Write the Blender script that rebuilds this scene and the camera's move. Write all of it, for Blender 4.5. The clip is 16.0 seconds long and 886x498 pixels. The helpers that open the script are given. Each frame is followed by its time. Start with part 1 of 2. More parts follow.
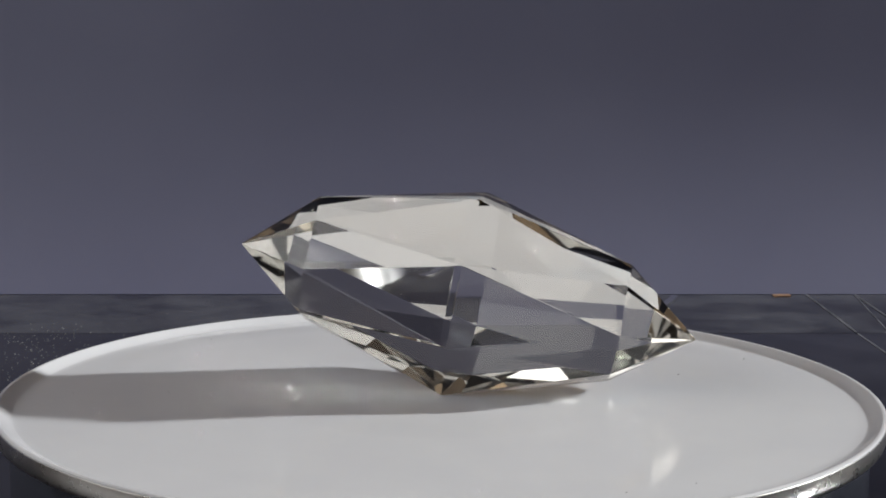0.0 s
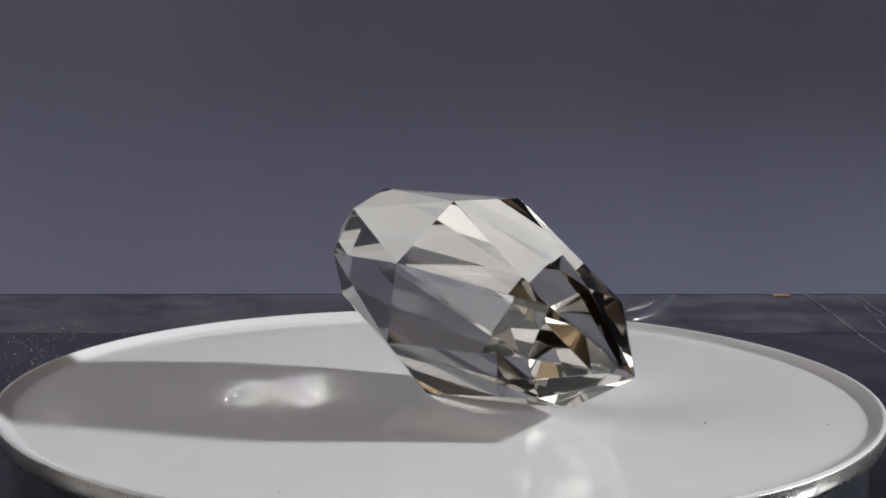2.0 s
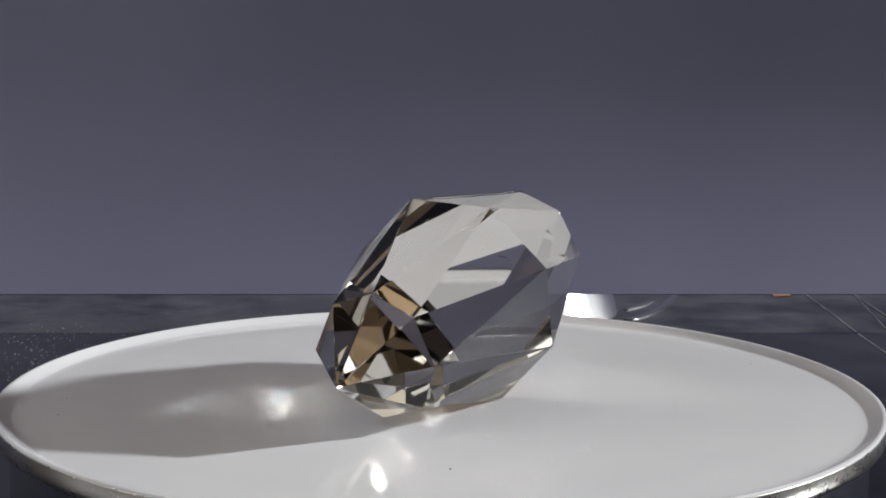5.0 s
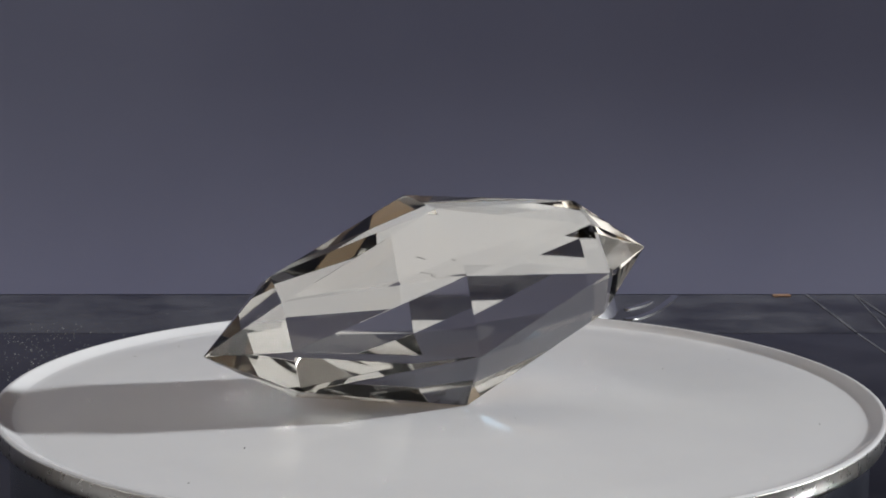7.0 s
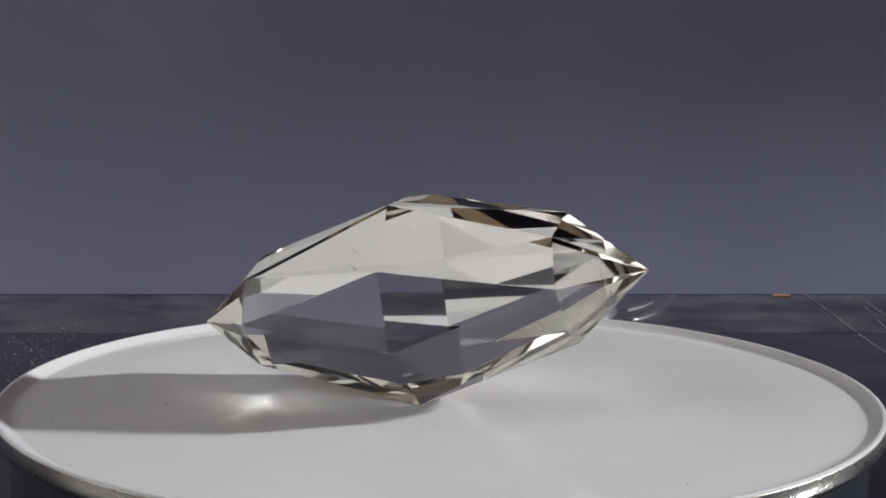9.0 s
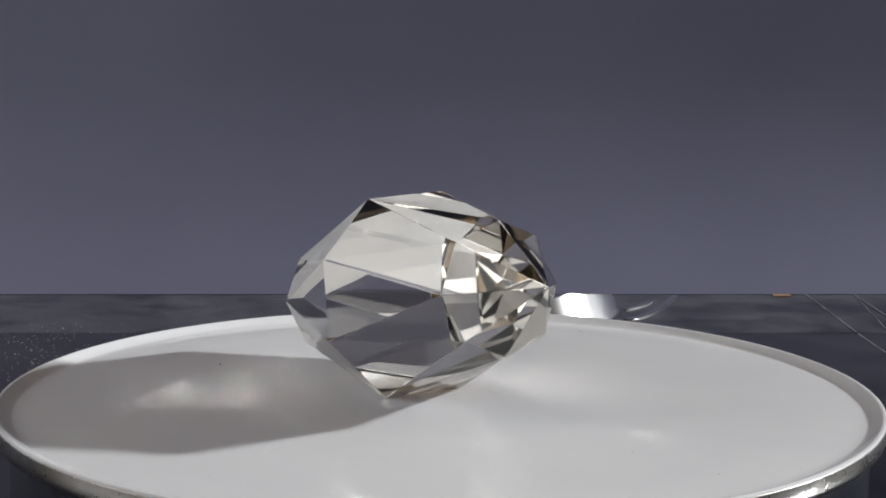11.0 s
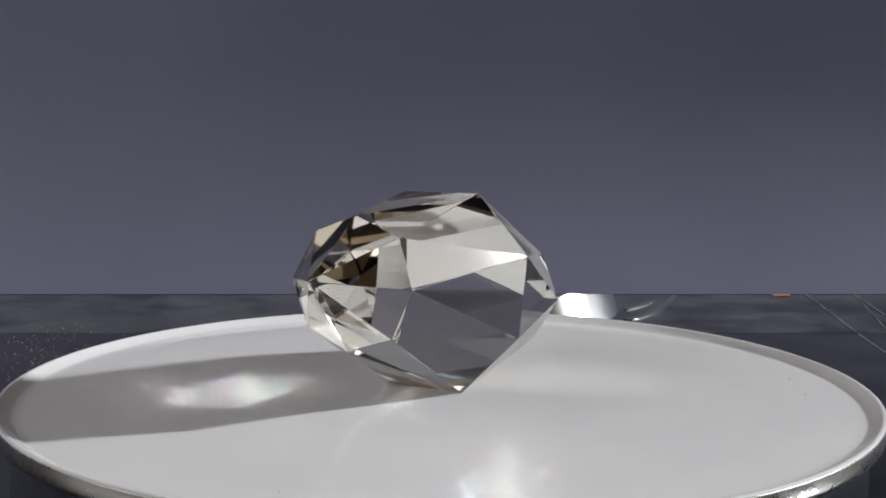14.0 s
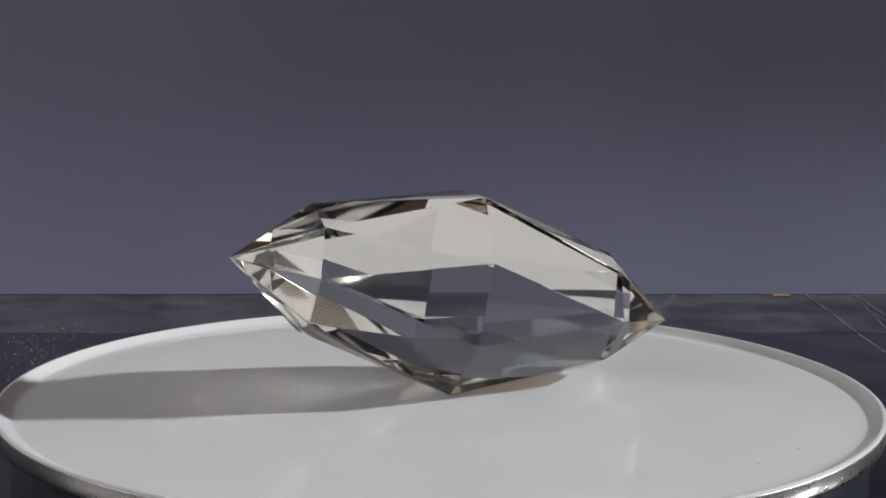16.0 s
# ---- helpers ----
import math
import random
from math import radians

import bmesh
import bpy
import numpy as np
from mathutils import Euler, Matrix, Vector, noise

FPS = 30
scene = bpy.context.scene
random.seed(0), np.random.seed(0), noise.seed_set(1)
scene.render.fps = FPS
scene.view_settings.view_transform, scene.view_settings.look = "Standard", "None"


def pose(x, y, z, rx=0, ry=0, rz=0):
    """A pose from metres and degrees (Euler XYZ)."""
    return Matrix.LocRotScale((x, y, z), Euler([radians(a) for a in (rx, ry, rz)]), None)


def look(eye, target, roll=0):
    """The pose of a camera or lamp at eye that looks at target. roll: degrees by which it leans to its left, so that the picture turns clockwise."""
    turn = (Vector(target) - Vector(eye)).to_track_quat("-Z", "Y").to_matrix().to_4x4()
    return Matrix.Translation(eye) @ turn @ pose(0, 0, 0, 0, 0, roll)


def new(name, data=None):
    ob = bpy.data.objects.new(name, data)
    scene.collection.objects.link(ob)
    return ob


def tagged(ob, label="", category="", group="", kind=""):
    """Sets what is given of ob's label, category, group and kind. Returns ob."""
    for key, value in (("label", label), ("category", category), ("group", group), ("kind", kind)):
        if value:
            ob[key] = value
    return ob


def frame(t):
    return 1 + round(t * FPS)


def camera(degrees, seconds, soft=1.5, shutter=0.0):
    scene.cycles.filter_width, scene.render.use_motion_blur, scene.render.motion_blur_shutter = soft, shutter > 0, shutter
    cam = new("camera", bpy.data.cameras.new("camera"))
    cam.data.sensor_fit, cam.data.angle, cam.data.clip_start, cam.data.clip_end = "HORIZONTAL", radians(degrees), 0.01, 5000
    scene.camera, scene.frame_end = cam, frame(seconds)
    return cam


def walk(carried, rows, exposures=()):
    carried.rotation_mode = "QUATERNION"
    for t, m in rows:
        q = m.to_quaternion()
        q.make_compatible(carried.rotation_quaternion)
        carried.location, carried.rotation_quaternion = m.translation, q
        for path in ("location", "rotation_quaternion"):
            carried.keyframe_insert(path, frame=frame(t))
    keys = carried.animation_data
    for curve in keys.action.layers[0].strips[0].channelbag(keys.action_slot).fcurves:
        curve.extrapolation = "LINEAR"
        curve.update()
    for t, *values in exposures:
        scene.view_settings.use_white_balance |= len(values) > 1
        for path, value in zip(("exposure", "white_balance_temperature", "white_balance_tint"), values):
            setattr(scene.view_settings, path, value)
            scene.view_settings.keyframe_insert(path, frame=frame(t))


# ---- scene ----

# ---- camera: stands still, level, a little above the dish ----
cam = camera(28.08, 16.0, soft=1.8)
EYE = Vector((0.0, -0.2005, 0.0479))
PITCH = radians(-8.70)
VIEW = Vector((0.0, math.cos(PITCH), math.sin(PITCH)))
CAM_POSE = look(EYE, EYE + VIEW)
walk(cam, [(0.0, CAM_POSE), (16.0, CAM_POSE)], exposures=[(0.0, 0.05, 6090, 8.5), (2.0, 0.08, 6090, 8.5), (4.0, 0.14, 6090, 8.5), (6.5, 0.08, 6090, 8.5), (7.5, -0.06, 6090, 8.5), (8.2, -0.04, 6090, 8.5), (9.2, 0.05, 6090, 8.5), (11.5, 0.14, 6090, 8.5), (12.5, 0.2, 6090, 8.5), (13.5, 0.18, 6090, 8.5), (14.0, 0.12, 6090, 8.5), (14.6, 0.0, 6090, 8.5), (16.0, 0.0, 6090, 8.5)])

# ---- light: one small hard lamp, a blue window, unseen fill lamps and a dim room; caustics are traced in full ----
TABLE_Z = -0.025
scene.cycles.sample_clamp_indirect = 0.0
scene.cycles.blur_glossy = 0.0
scene.cycles.use_guiding = True
scene.cycles.use_surface_guiding = True
world = bpy.data.worlds.new("world")
scene.world = world
world.use_nodes = True
world.node_tree.nodes["Background"].inputs["Color"].default_value = (0.6, 0.65, 0.75, 1)
world.node_tree.nodes["Background"].inputs["Strength"].default_value = 0.15


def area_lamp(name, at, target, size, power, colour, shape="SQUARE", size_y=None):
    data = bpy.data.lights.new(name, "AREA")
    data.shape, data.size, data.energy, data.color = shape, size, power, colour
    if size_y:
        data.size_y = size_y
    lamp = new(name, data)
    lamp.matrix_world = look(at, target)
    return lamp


KEY_AZIMUTH, KEY_ELEVATION, KEY_DISTANCE = 10.0, 23.0, 1.6
key_at = Vector((math.cos(radians(KEY_ELEVATION)) * math.cos(radians(KEY_AZIMUTH)),
                 math.cos(radians(KEY_ELEVATION)) * math.sin(radians(KEY_AZIMUTH)),
                 math.sin(radians(KEY_ELEVATION)))) * KEY_DISTANCE
area_lamp("key_lamp", key_at, (0, 0, 0.005), 0.085, 31.0, (1.0, 0.975, 0.945), "DISK")
# Unseen fill from the left: grades the backdrop and lifts the shadows.
area_lamp("left_fill_lamp", (-0.62, -0.17, 0.30), (0, 0.2, 0.03), 0.75, 2.2, (1.0, 0.945, 0.90), "RECTANGLE", 0.5)
area_lamp("room_window_lamp", (-0.75, -1.7, 1.0), (-0.2, 0.2, 0.1), 0.6, 2.3, (0.50, 0.75, 1.0), "RECTANGLE", 0.5)
# Broad warm panel added beside the key for cream reflections in the stone.
area_lamp("east_warm_fill", (1.62, 0.52, 0.55), (0, 0, 0.1), 0.9, 1.3, (1.0, 0.89, 0.70), "RECTANGLE", 0.8)
# Unseen warm fill thrown at the ceiling, added to brighten the room's reflections.
area_lamp("ceiling_fill", (-0.55, -0.35, 0.95), (-0.55, -0.35, 1.75), 0.3, 9.5, (1.0, 0.86, 0.70), "DISK")


# ---- materials ----
def material(name):
    m = bpy.data.materials.new(name)
    m.use_nodes = True
    nodes, links = m.node_tree.nodes, m.node_tree.links
    return m, nodes, links, nodes["Principled BSDF"]


def noise_node(nodes, links, scale, detail=4.0, rough=0.6):
    coord = nodes.new("ShaderNodeTexCoord")
    tex = nodes.new("ShaderNodeTexNoise")
    tex.inputs["Scale"].default_value, tex.inputs["Detail"].default_value = scale, detail
    tex.inputs["Roughness"].default_value = rough
    links.new(coord.outputs["Object"], tex.inputs["Vector"])
    return tex


def ramp_node(nodes, links, source, low, high, a=0.35, b=0.65):
    ramp = nodes.new("ShaderNodeValToRGB")
    ramp.color_ramp.elements[0].position, ramp.color_ramp.elements[1].position = a, b
    ramp.color_ramp.elements[0].color, ramp.color_ramp.elements[1].color = (*low, 1), (*high, 1)
    links.new(source, ramp.inputs["Fac"])
    return ramp


def bump_node(nodes, links, source, shader, strength, distance):
    bump = nodes.new("ShaderNodeBump")
    bump.inputs["Strength"].default_value, bump.inputs["Distance"].default_value = strength, distance
    links.new(source, bump.inputs["Height"])
    links.new(bump.outputs["Normal"], shader.inputs["Normal"])


def surface(name, low, high, scale, roughness, rough_spread=0.08, metallic=0.0, bump=0.0, distance=0.0005):
    """Two tones of one paint, mottled; the gloss varies with a finer grain."""
    m, nodes, links, shader = material(name)
    coarse = noise_node(nodes, links, scale)
    ramp = ramp_node(nodes, links, coarse.outputs["Fac"], low, high)
    links.new(ramp.outputs["Color"], shader.inputs["Base Color"])
    fine = noise_node(nodes, links, scale * 9)
    spread = nodes.new("ShaderNodeMapRange")
    spread.inputs["To Min"].default_value = max(0.0, roughness - rough_spread)
    spread.inputs["To Max"].default_value = roughness + rough_spread
    links.new(fine.outputs["Fac"], spread.inputs["Value"])
    links.new(spread.outputs["Result"], shader.inputs["Roughness"])
    shader.inputs["Metallic"].default_value = metallic
    if bump:
        bump_node(nodes, links, fine.outputs["Fac"], shader, bump, distance)
    return m


WHITE_GLAZE = surface("white_glaze", (0.78, 0.78, 0.79), (0.82, 0.82, 0.82), 40, 0.12, 0.03)
STEEL = surface("polished_steel", (0.40, 0.39, 0.375), (0.50, 0.485, 0.465), 120, 0.28, 0.03, metallic=1.0)
BLACK_PLASTIC = surface("black_plastic", (0.020, 0.022, 0.029), (0.034, 0.037, 0.047), 60, 0.14, 0.05)
BLACK_ACRYLIC = surface("black_acrylic", (0.006, 0.006, 0.009), (0.026, 0.026, 0.033), 60, 0.16, 0.09)
BACKDROP_CARD = surface("slate_card", (0.129, 0.132, 0.203), (0.154, 0.157, 0.231), 6, 0.6, 0.05, bump=0.05, distance=0.0003)
ROOM_PAINT = surface("room_paint", (0.20, 0.15, 0.098), (0.24, 0.185, 0.125), 2, 0.7, 0.05)
WOOD_FLOOR = surface("floor_wood", (0.26, 0.20, 0.14), (0.36, 0.28, 0.20), 5, 0.5, 0.05)

# Pale clouds: smears and hazy reflections put into the sheet's colour.
SHEET_ACRYLIC = surface("acrylic_painted_haze", (0.014, 0.014, 0.017), (0.090, 0.092, 0.097), 60, 0.22, 0.10)
SEAM_ACRYLIC = surface("frosted_edge", (0.06, 0.063, 0.07), (0.17, 0.175, 0.19), 90, 0.45, 0.1)
BRUSHED_STEEL = surface("brushed_steel", (0.66, 0.66, 0.655), (0.70, 0.70, 0.69), 200, 0.17, 0.02, metallic=1.0)
DUST = surface("pale_dust", (0.07, 0.07, 0.075), (0.24, 0.235, 0.235), 300, 0.8, 0.05)
AMBER = surface("amber_plastic", (0.28, 0.15, 0.08), (0.40, 0.24, 0.14), 200, 0.35, 0.05)
DUST_SPARKLE = surface("white_speck", (0.7, 0.7, 0.7), (0.85, 0.85, 0.84), 900, 0.6, 0.05)
FEATHER = surface("dark_feather", (0.05, 0.045, 0.04), (0.10, 0.09, 0.08), 900, 0.5, 0.05)


def stone_material():
    m, nodes, links, shader = material("clear_stone")
    nodes.remove(shader)
    glass = nodes.new("ShaderNodeBsdfGlass")
    glass.inputs["Color"].default_value = (0.980, 0.972, 0.948, 1)
    glass.inputs["Roughness"].default_value, glass.inputs["IOR"].default_value = 0.035, 1.545
    links.new(glass.outputs["BSDF"], nodes["Material Output"].inputs["Surface"])
    return m


STONE = stone_material()


# ---- mesh helpers ----
def mesh_object(name, bm, mat, smooth=False, outward=True):
    if outward:
        bmesh.ops.recalc_face_normals(bm, faces=bm.faces)
    data = bpy.data.meshes.new(name)
    bm.to_mesh(data)
    bm.free()
    for face in data.polygons:
        face.use_smooth = smooth
    data.materials.append(mat)
    return new(name, data)


def part(name, bm, mat, parent, label="", smooth=False):
    ob = mesh_object(name, bm, mat, smooth)
    ob.parent = parent
    if label:
        tagged(ob, label)
    return ob


def box_mesh(x0, x1, y0, y1, z0, z1, bevel=0.0, segments=2):
    bm = bmesh.new()
    bmesh.ops.create_cube(bm, size=1.0)
    for v in bm.verts:
        v.co = Vector((x0 + (v.co.x + 0.5) * (x1 - x0), y0 + (v.co.y + 0.5) * (y1 - y0), z0 + (v.co.z + 0.5) * (z1 - z0)))
    if bevel:
        bmesh.ops.bevel(bm, geom=bm.edges[:], offset=bevel, segments=segments, affect="EDGES", profile=0.5)
    return bm


def turned_mesh(profile, steps=192):
    """A profile of (radius, height), turned about the z axis."""
    bm = bmesh.new()
    rings = []
    for radius, z in profile:
        if radius < 1e-7:
            rings.append([bm.verts.new((0, 0, z))])
        else:
            rings.append([bm.verts.new((radius * math.cos(2 * math.pi * i / steps), radius * math.sin(2 * math.pi * i / steps), z)) for i in range(steps)])
    for a, b in zip(rings, rings[1:]):
        for i in range(steps):
            j = (i + 1) % steps
            ring = [a[i % len(a)], a[j % len(a)], b[j % len(b)], b[i % len(b)]]
            ring = [v for k, v in enumerate(ring) if v not in ring[:k]]
            if len(ring) > 2:
                bm.faces.new(ring)
    bmesh.ops.recalc_face_normals(bm, faces=bm.faces)
    for edge in bm.edges:
        edge.smooth = edge.calc_face_angle(0) < 0.55
    return bm


# ---- the room ----
def room():
    t = 0.05
    x0, x1, y0, y1, z0, z1 = -1.7, 1.7, -1.8, 1.4, -0.78, 1.75
    floor = mesh_object("floor", box_mesh(x0, x1, y0, y1, z0 - t, z0), WOOD_FLOOR)
    tagged(floor, "brown wooden floor of a dim room", "floor", kind="structure")
    ceiling = mesh_object("ceiling", box_mesh(x0, x1, y0, y1, z1, z1 + t), ROOM_PAINT)
    tagged(ceiling, "plain cream painted ceiling of a dim room", "ceiling", kind="structure")
    for name, box in (("wall_west", (x0 - t, x0, y0, y1)), ("wall_east", (x1, x1 + t, y0, y1)),
                      ("wall_south", (x0 - t, x1 + t, y0 - t, y0)), ("wall_north", (x0 - t, x1 + t, y1, y1 + t))):
        wall = mesh_object(name, box_mesh(*box, z0 - t, z1 + t), ROOM_PAINT)
        tagged(wall, "plain cream painted wall of a dim room", "wall", kind="structure")


room()

# ---- table and backdrop ----
BACK_Y = 0.2063


def ribbon_mesh(points, width, thick):
    """A thin strip of rectangular section along points on the table."""
    bm = bmesh.new()
    rows = []
    for i, p in enumerate(points):
        ahead, behind = Vector(points[min(i + 1, len(points) - 1)]), Vector(points[max(i - 1, 0)])
        side = Vector((0, 0, 1)).cross(ahead - behind).normalized() * width / 2
        p, up = Vector(p), Vector((0, 0, thick))
        rows.append([bm.verts.new(q) for q in (p - side, p + side, p + side + up, p - side + up)])
    for r, q in zip(rows, rows[1:]):
        for k in range(4):
            bm.faces.new((r[k], r[(k + 1) % 4], q[(k + 1) % 4], q[k]))
    bm.faces.new(rows[0][::-1])
    bm.faces.new(rows[-1])
    return bm


def table():
    top = mesh_object("table", box_mesh(-0.6, 0.6, -0.45, BACK_Y - 0.0005, -0.78, TABLE_Z, 0.001), BLACK_ACRYLIC)
    tagged(top, "glossy black acrylic table block with dust", "table", kind="structure")
    ledge = mesh_object("table_ledge", box_mesh(-0.6, 0.6, BACK_Y - 0.0002, 0.36, -0.78, TABLE_Z - 0.00185), BLACK_ACRYLIC)
    tagged(ledge, "black ledge that carries the backdrop card", "table", kind="structure")
    z = SHEET_Z
    sheet = mesh_object("acrylic_sheet", box_mesh(-0.4, 0.4, 0.1603, BACK_Y - 0.001, TABLE_Z - 0.001, z), SHEET_ACRYLIC)
    tagged(sheet, "grey acrylic sheet lying on the black table, smears and hazy reflections painted in", "acrylic sheet")
    # Thin flat strips that stand for clear acrylic edges.
    part("seam", ribbon_mesh([(0.0845, BACK_Y - 0.0012, z), (0.0855, 0.1766, z), (0.0859, 0.1608, z)], 0.0005, 0.00012), SEAM_ACRYLIC, sheet, "pale frosted seam")
    part("seam", ribbon_mesh([(0.0957, BACK_Y - 0.0012, z), (0.0966, 0.1789, z), (0.0973, 0.1608, z)], 0.0005, 0.00012), SEAM_ACRYLIC, sheet, "pale frosted seam")
    part("seam", ribbon_mesh([(0.0957, BACK_Y - 0.0012, z), (0.0945, 0.188, z), (0.0930, 0.1640, z)], 0.00025, 0.0001), SEAM_ACRYLIC, sheet, "pale frosted seam")
    part("chip", box_mesh(0.0765, 0.0805, BACK_Y - 0.0035, BACK_Y - 0.0012, z, z + 0.00025, 0.00008), AMBER, sheet, "small amber plastic chip")
    # Carries the first seam's line on past the sheet's front edge.
    part("seam_end", ribbon_mesh([(0.0860, 0.1596, TABLE_Z), (0.0866, 0.1493, TABLE_Z), (0.0872, 0.1382, TABLE_Z)], 0.0004, 0.0001), SEAM_ACRYLIC, top, "pale end of the frosted seam")


SHEET_Z = TABLE_Z + 0.00004
table()


def patch_reflector():
    """Steel added behind the dish to mirror the lamp as a bright patch: an upright curved band and two thin curls on
    the sheet.
    """
    root = new("steel_reflector")
    root.location = (0.0, 0.0, 0.0)
    cx, cy, r = 0.0092, 0.1890, 0.0300
    bm = bmesh.new()
    rows = []
    for i in range(37):
        a = radians(-92 + 88 * i / 36)
        high = (0.0130 - 0.1792 * (cy + r * math.sin(a) - 0.1335)) / (1 - 0.0806 * math.sin(a)) * min(1.0, 0.40 + 0.60 * i / 17)
        rows.append([bm.verts.new((cx + q * math.cos(a), cy + q * math.sin(a), z)) for q, z in
                     ((r, SHEET_Z), (r - 0.45 * high, SHEET_Z + high), (r - 0.45 * high - 0.00015, SHEET_Z + high), (r - 0.00015, SHEET_Z))])
    for p, q in zip(rows, rows[1:]):
        for k in range(4):
            bm.faces.new((p[k], p[(k + 1) % 4], q[(k + 1) % 4], q[k]))
    bm.faces.new(rows[0][::-1])
    bm.faces.new(rows[-1])
    bm.normal_update()
    for edge in bm.edges:
        edge.smooth = edge.calc_face_angle(0) < 0.5
    part("band", bm, BRUSHED_STEEL, root, "upright curved steel band", True)
    z = SHEET_Z
    part("curl", ribbon_mesh([(0.0394 + 0.0144 * s, 0.1745 + 0.0290 * s ** 1.6, z) for s in [i / 12 for i in range(13)]], 0.0016, 0.0003), BRUSHED_STEEL, root, "thin steel curl")
    part("curl", ribbon_mesh([(0.0406 + 0.0066 * s, 0.1863 + 0.0095 * s ** 1.3, z) for s in [i / 8 for i in range(9)]], 0.0012, 0.0003), BRUSHED_STEEL, root, "thin steel curl")
    tagged(root, "curved polished steel added as a bright patch behind the white dish", "metal offcut")


patch_reflector()


def speck_field(count, spots, size, z, seed, parent=None, name="dust"):
    """Tiny flat crumbs scattered round the given spots (x, y, spread x, spread y)."""
    rng = random.Random(seed)
    verts, faces = [], []
    for _ in range(count):
        x, y, sx, sy = rng.choice(spots)
        px, py = rng.gauss(x, sx), rng.gauss(y, sy)
        if py > BACK_Y - 0.002:
            continue
        base = z(px, py)
        r, n, start = size * rng.uniform(0.35, 1.0) ** 2, 5, len(verts)
        for ring, h in ((1.0, 0.0), (0.6, r * 0.7)):
            for k in range(n):
                a = 2 * math.pi * k / n + rng.uniform(-0.3, 0.3)
                verts.append((px + r * ring * math.cos(a), py + r * ring * math.sin(a), base + h))
        faces.append([start + n + k for k in range(n)])
        faces += [[start + k, start + (k + 1) % n, start + n + (k + 1) % n, start + n + k] for k in range(n)]
    data = bpy.data.meshes.new(name)
    data.from_pydata(verts, [], faces)
    data.materials.append(DUST)
    ob = new(name, data)
    if parent:
        ob.parent = parent
    return ob


def table_height(x, y):
    return SHEET_Z if y > 0.1603 else TABLE_Z


tagged(speck_field(600, [(-0.086, 0.151, 0.008, 0.010), (-0.077, 0.138, 0.009, 0.010), (-0.071, 0.121, 0.012, 0.016), (-0.066, 0.149, 0.03, 0.03)],
                   0.00022, table_height, 5), "pale dust crumbs scattered on the black table", "dust", kind="stuff")


def backdrop():
    """A card that sweeps up behind the table: it leaves the table edge at a slope and steepens."""
    bm = bmesh.new()
    front, back, y, z = [], [], BACK_Y, TABLE_Z
    for i in range(41):
        slope = radians(50 + 24 * min(1.0, i / 10) + 14 * min(1.0, i / 26))
        front.append((y, z))
        back.append((y + 0.003 * math.sin(slope), z - 0.003 * math.cos(slope)))
        y, z = y + 0.0055 * math.cos(slope), z + 0.0055 * math.sin(slope)
    rows = front + [(y, 0.5), (y + 0.003, 0.5)] + back[::-1]
    left = [bm.verts.new((-0.55, y, z)) for y, z in rows]
    right = [bm.verts.new((0.55, y, z)) for y, z in rows]
    for i in range(len(rows)):
        j = (i + 1) % len(rows)
        bm.faces.new((left[i], left[j], right[j], right[i]))
    bm.normal_update()
    for edge in bm.edges:
        edge.smooth = edge.verts[0].co.x != edge.verts[1].co.x and abs(edge.calc_face_angle()) < 0.3
    card = mesh_object("backdrop", bm, BACKDROP_CARD, True)
    tagged(card, "plain dark slate-grey backdrop card sweeping up", "backdrop", kind="structure")


backdrop()

# ---- turntable ----
TILT = Matrix.Translation(EYE) @ Matrix.Rotation(radians(0.627), 4, VIEW) @ Matrix.Translation(-EYE)
DISH_TILT = Matrix.Translation(EYE) @ Matrix.Rotation(radians(0.502), 4, VIEW) @ Matrix.Translation(-EYE)
AXIS = (0.00016, 0.00255)


def spin(t):
    """The turn of the dish in degrees: nearly even, with the small sway of a cheap drive."""
    u = t / 16.0
    w = 2 * u - 1
    return -6.97 - 21.007 * t + 100 * u * (1 - u) * (-0.1403 + 0.3083 * w + 0.1911 * w * w)


def turn_at(t):
    return DISH_TILT @ pose(-0.00017, 0, 0, 0, 0, spin(t))


def stone_at(t):
    return TILT @ pose(*AXIS, 0, 0, 0, spin(t)) @ REST


def dish_profile():
    rows = [(0.0, 0.0), (0.006, 0.0)]
    for i in range(1, 13):
        s = i / 12
        rows.append((0.006 + 0.0145 * s, 0.0002 * (3 * s * s - 2 * s ** 3)))
    rows.append((0.034, 0.0))
    for i in range(9):
        s = i / 8
        rows.append((0.0400 + 0.0082 * s, -0.00012 * s * s * (3 - 2 * s)))
    for i in range(1, 17):
        s = i / 16
        rows.append((0.0482 + 0.0016 * s, -0.00012 + 0.00076 * s ** 1.3))
    rows += [(0.04992, 0.00068), (0.05014, 0.00068), (0.05030, 0.00063), (0.05038, 0.00056), (0.05040, 0.00047), (0.05010, 0.00044), (0.05010, -0.0010), (0.0, -0.0010)]
    return rows


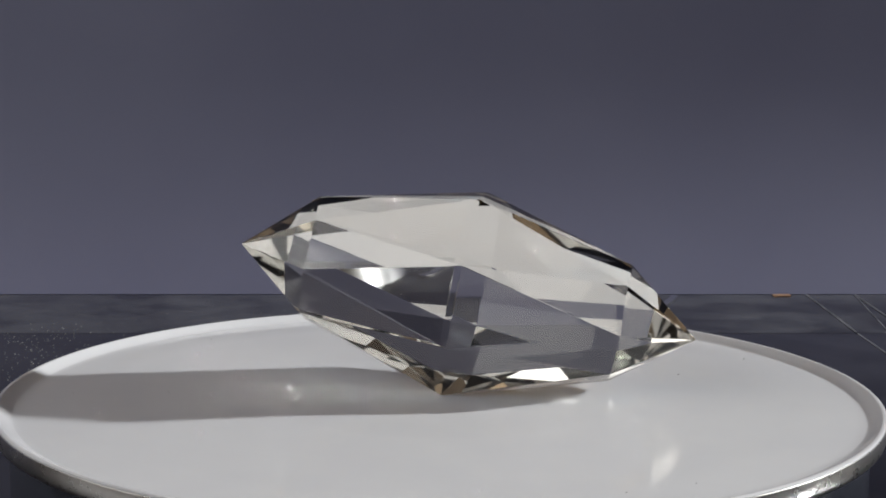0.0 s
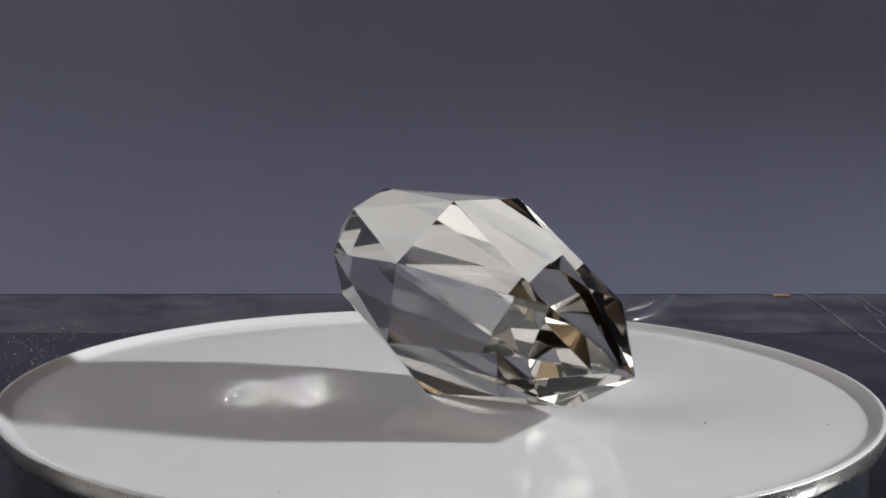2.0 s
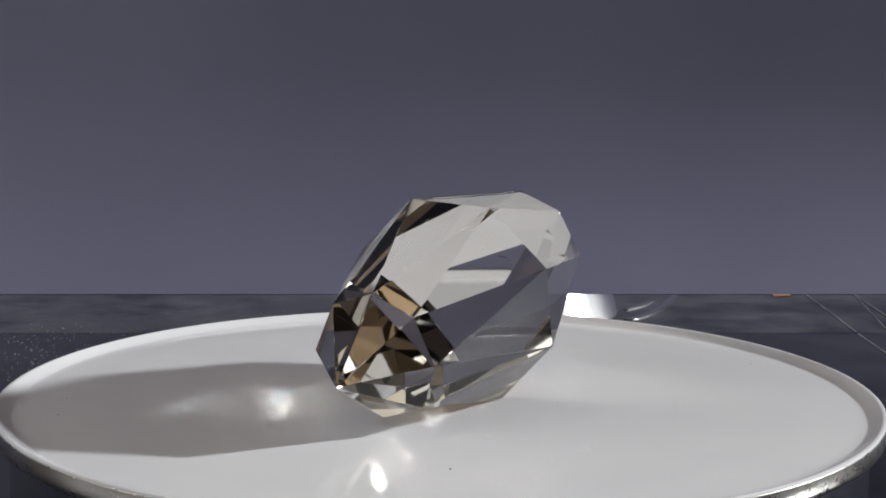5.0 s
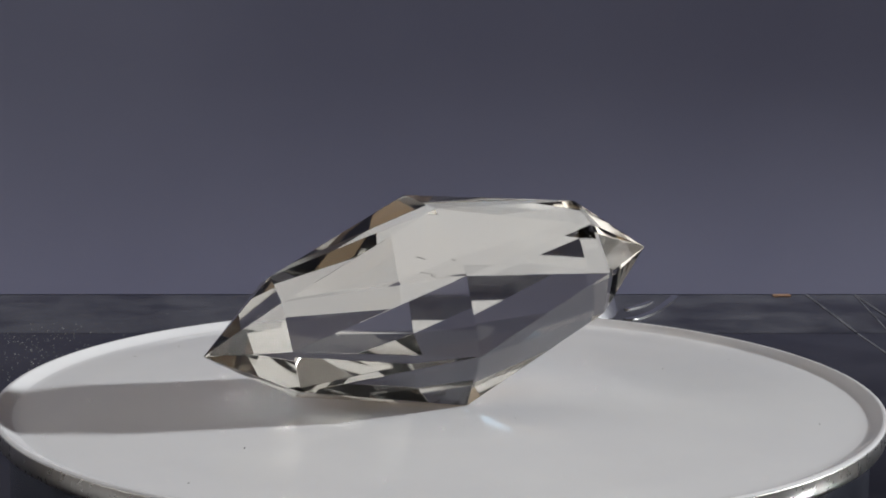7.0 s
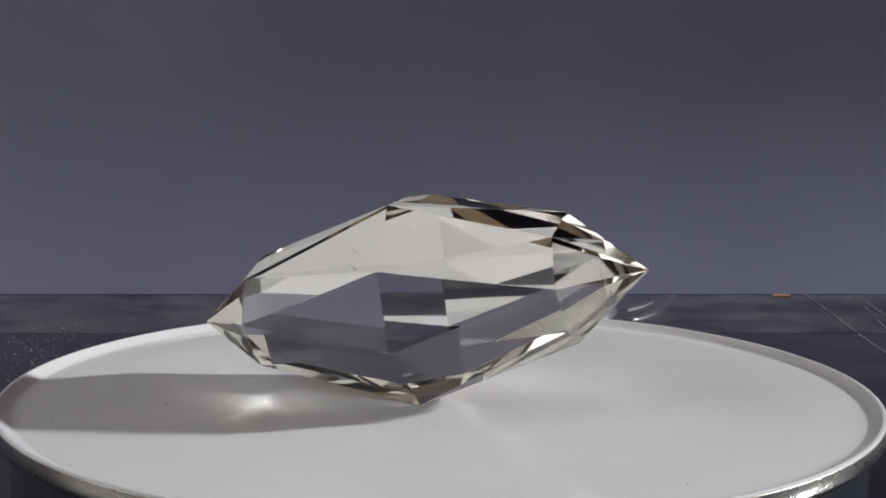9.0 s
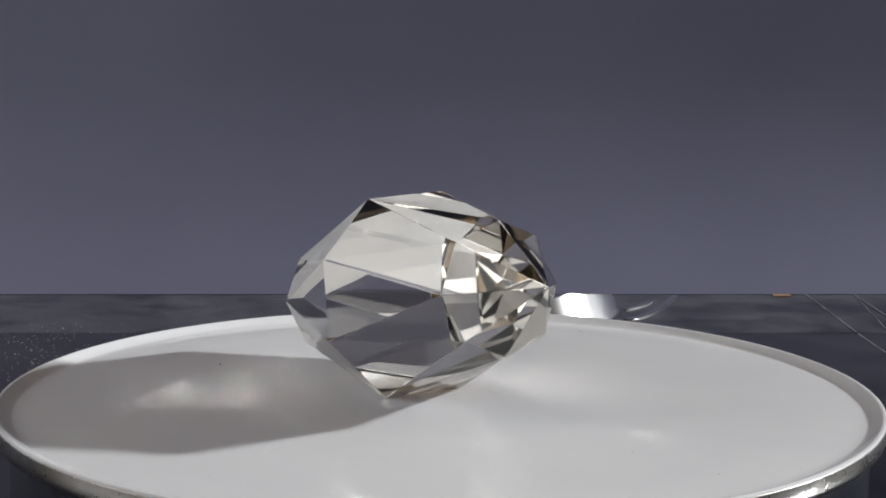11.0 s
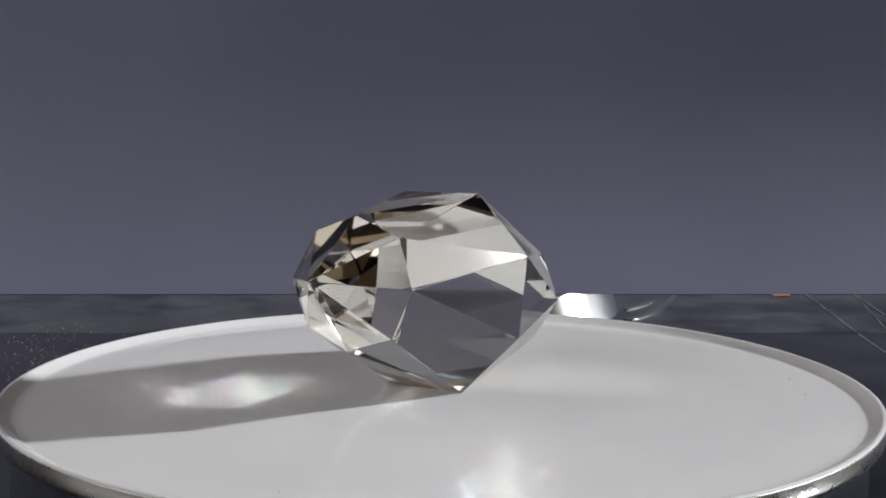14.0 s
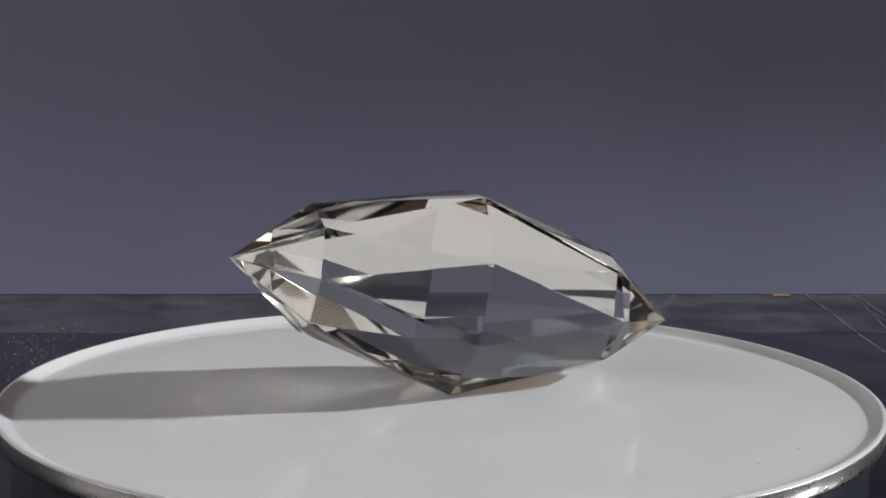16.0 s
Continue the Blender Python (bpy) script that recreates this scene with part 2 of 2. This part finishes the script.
def turntable():
    base = new("turntable")
    base.matrix_world = turn_at(0)
    part("dish", turned_mesh(dish_profile()), WHITE_GLAZE, base, "glossy white shallow dish with raised lip", True)
    part("rim", turned_mesh([(0.0, -0.0011), (0.05013, -0.0011), (0.05013, 0.00042), (0.05034, 0.00041), (0.05040, 0.00034), (0.05045, 0.0), (0.05047, -0.0005), (0.05043, -0.0010), (0.05034, -0.0014), (0.0502, -0.00158), (0.0, -0.0016)]), STEEL, base, "polished steel rim band", True)
    part("body", turned_mesh([(0.0, -0.0016), (0.0480, -0.0016), (0.0487, -0.0021), (0.0487, -0.0238), (0.047, -0.0246), (0.0, -0.0246)]), BLACK_PLASTIC, base, "glossy black turntable body", True)
    specks = speck_field(26, [(0.0, 0.0, 0.022, 0.022)], 0.00013, lambda x, y: 0.0001, 11, base, "specks")
    tagged(specks, "tiny pale dust specks", kind="stuff")
    tagged(base, "round white turntable dish with steel rim turning slowly", "turntable")
    return base


turn = turntable()

# ---- the stone ----
GIRDLE_R = 0.01265
LOW = dict(x=0.01884, r=0.00733, tip=0.02756)
HIGH = dict(x=-0.01856, r=0.00760, tip=-0.02732)
LEAN = 10.22
REST = pose(0.00219, 0.00266, GIRDLE_R * math.cos(math.pi / 8) * math.cos(radians(LEAN)), 0, LEAN, 0)


# how far the hand-cut girdle corners stray from an even octagon, in millimetres
UNEVEN = [(0.28, -0.35), (-0.06, -0.13), (0.12, 0.35), (0.19, 0.0), (-0.25, 0.0), (-0.13, 0.3), (-0.19, 0.16), (0.06, 0.03)]
# fine cracks just under the polished faces, in millimetres
FEATHERS = [((4.0, 8.05, 7.45), (3.6, 8.35, 7.25), (3.2, 8.65, 7.0)), ((4.3, 9.4, 5.9), (3.6, 9.85, 5.65), (2.9, 10.35, 5.3)),
            ((3.3, 9.9, 5.3), (3.1, 10.05, 5.1), (2.8, 10.3, 4.9)), ((0.6, 9.8, 6.5), (0.4, 9.9, 6.4), (0.2, 9.95, 6.3)),
            ((-17.9, -5.8, 5.2), (-18.1, -5.7, 5.0), (-18.3, -5.8, 4.8))]


def stone():
    bm = bmesh.new()
    rng = random.Random(8)

    def ring(radius, x, shift):
        return [bm.verts.new((x, radius * math.sin(radians(45 * k + shift)), radius * math.cos(radians(45 * k + shift)))) for k in range(8)]

    girdle = ring(GIRDLE_R, 0.0, 22.5)
    for v, (dy, dz) in zip(girdle, UNEVEN):
        v.co += Vector((0, dy, dz)) / 1000
    for end in (LOW, HIGH):
        collar = ring(end["r"], end["x"], 0.0)
        for v in collar:
            v.co = Vector((v.co.x + rng.uniform(-0.0005, 0.0005), v.co.y * rng.uniform(0.95, 1.05), v.co.z * rng.uniform(0.95, 1.05)))
        tip = bm.verts.new((end["tip"], 0, 0))
        for k in range(8):
            n = (k + 1) % 8
            bm.faces.new((girdle[k], girdle[n], collar[n]))
            bm.faces.new((collar[k], collar[n], girdle[k]))
            bm.faces.new((collar[k], collar[n], tip))
    bmesh.ops.recalc_face_normals(bm, faces=bm.faces)
    facets = [[v.co.copy() for v in f.verts] for f in bm.faces]
    bmesh.ops.bevel(bm, geom=bm.edges[:], offset=0.00003, segments=1, affect="EDGES", profile=0.5)
    gem = mesh_object("gemstone", bm, STONE, False, False)
    for start, bend, end in FEATHERS:
        bm = bmesh.new()
        rows = []
        for point in (start, bend, end):
            p = Vector((point[0], point[1] * 0.965, point[2] * 0.965)) / 1000
            inward = Vector((0, -p.y, -p.z)).normalized()
            rows.append([bm.verts.new(q) for q in (p, p + Vector((0.00007, 0, 0)) + inward * 0.00003, p + inward * 0.00022)])
        for p, q in zip(rows, rows[1:]):
            for k in range(3):
                bm.faces.new((p[k], p[(k + 1) % 3], q[(k + 1) % 3], q[k]))
        bm.faces.new(rows[0][::-1])
        bm.faces.new(rows[-1])
        part("feather", bm, FEATHER, gem, "fine dark inner crack")
    # White specks: dust, and sparkle off fine scratches painted as white dots.
    rng = random.Random(21)
    verts, faces = [], []
    for _ in range(90):
        a, b, c = rng.choice(facets)
        u, v = rng.random(), rng.random()
        if u + v > 1:
            u, v = 1 - u, 1 - v
        out = (b - a).cross(c - a).normalized()
        side = (b - a).normalized()
        across = out.cross(side)
        p = a + (b - a) * u + (c - a) * v
        r, start = rng.choice((0.00003, 0.00004, 0.00006)), len(verts)
        verts += [p + side * r, p + across * r, p - side * r, p - across * r, p + out * r]
        faces += [(start, start + 1, start + 4), (start + 1, start + 2, start + 4), (start + 2, start + 3, start + 4), (start + 3, start, start + 4)]
    data = bpy.data.meshes.new("dust_and_sparkle")
    data.from_pydata([tuple(v) for v in verts], [], faces)
    data.materials.append(DUST_SPARKLE)
    specks = new("dust_and_sparkle", data)
    specks.parent = gem
    tagged(specks, "tiny white specks, dust and painted sparkle", kind="stuff")
    tagged(gem, "clear faceted double-pointed gemstone, faint brown tint, tilted on dish", "gemstone")
    return gem


gem = stone()

def motions():
    times = [16.0 * i / 32 for i in range(33)]
    walk(turn, [(t, turn_at(t)) for t in times])
    walk(gem, [(t, stone_at(t)) for t in times])


motions()
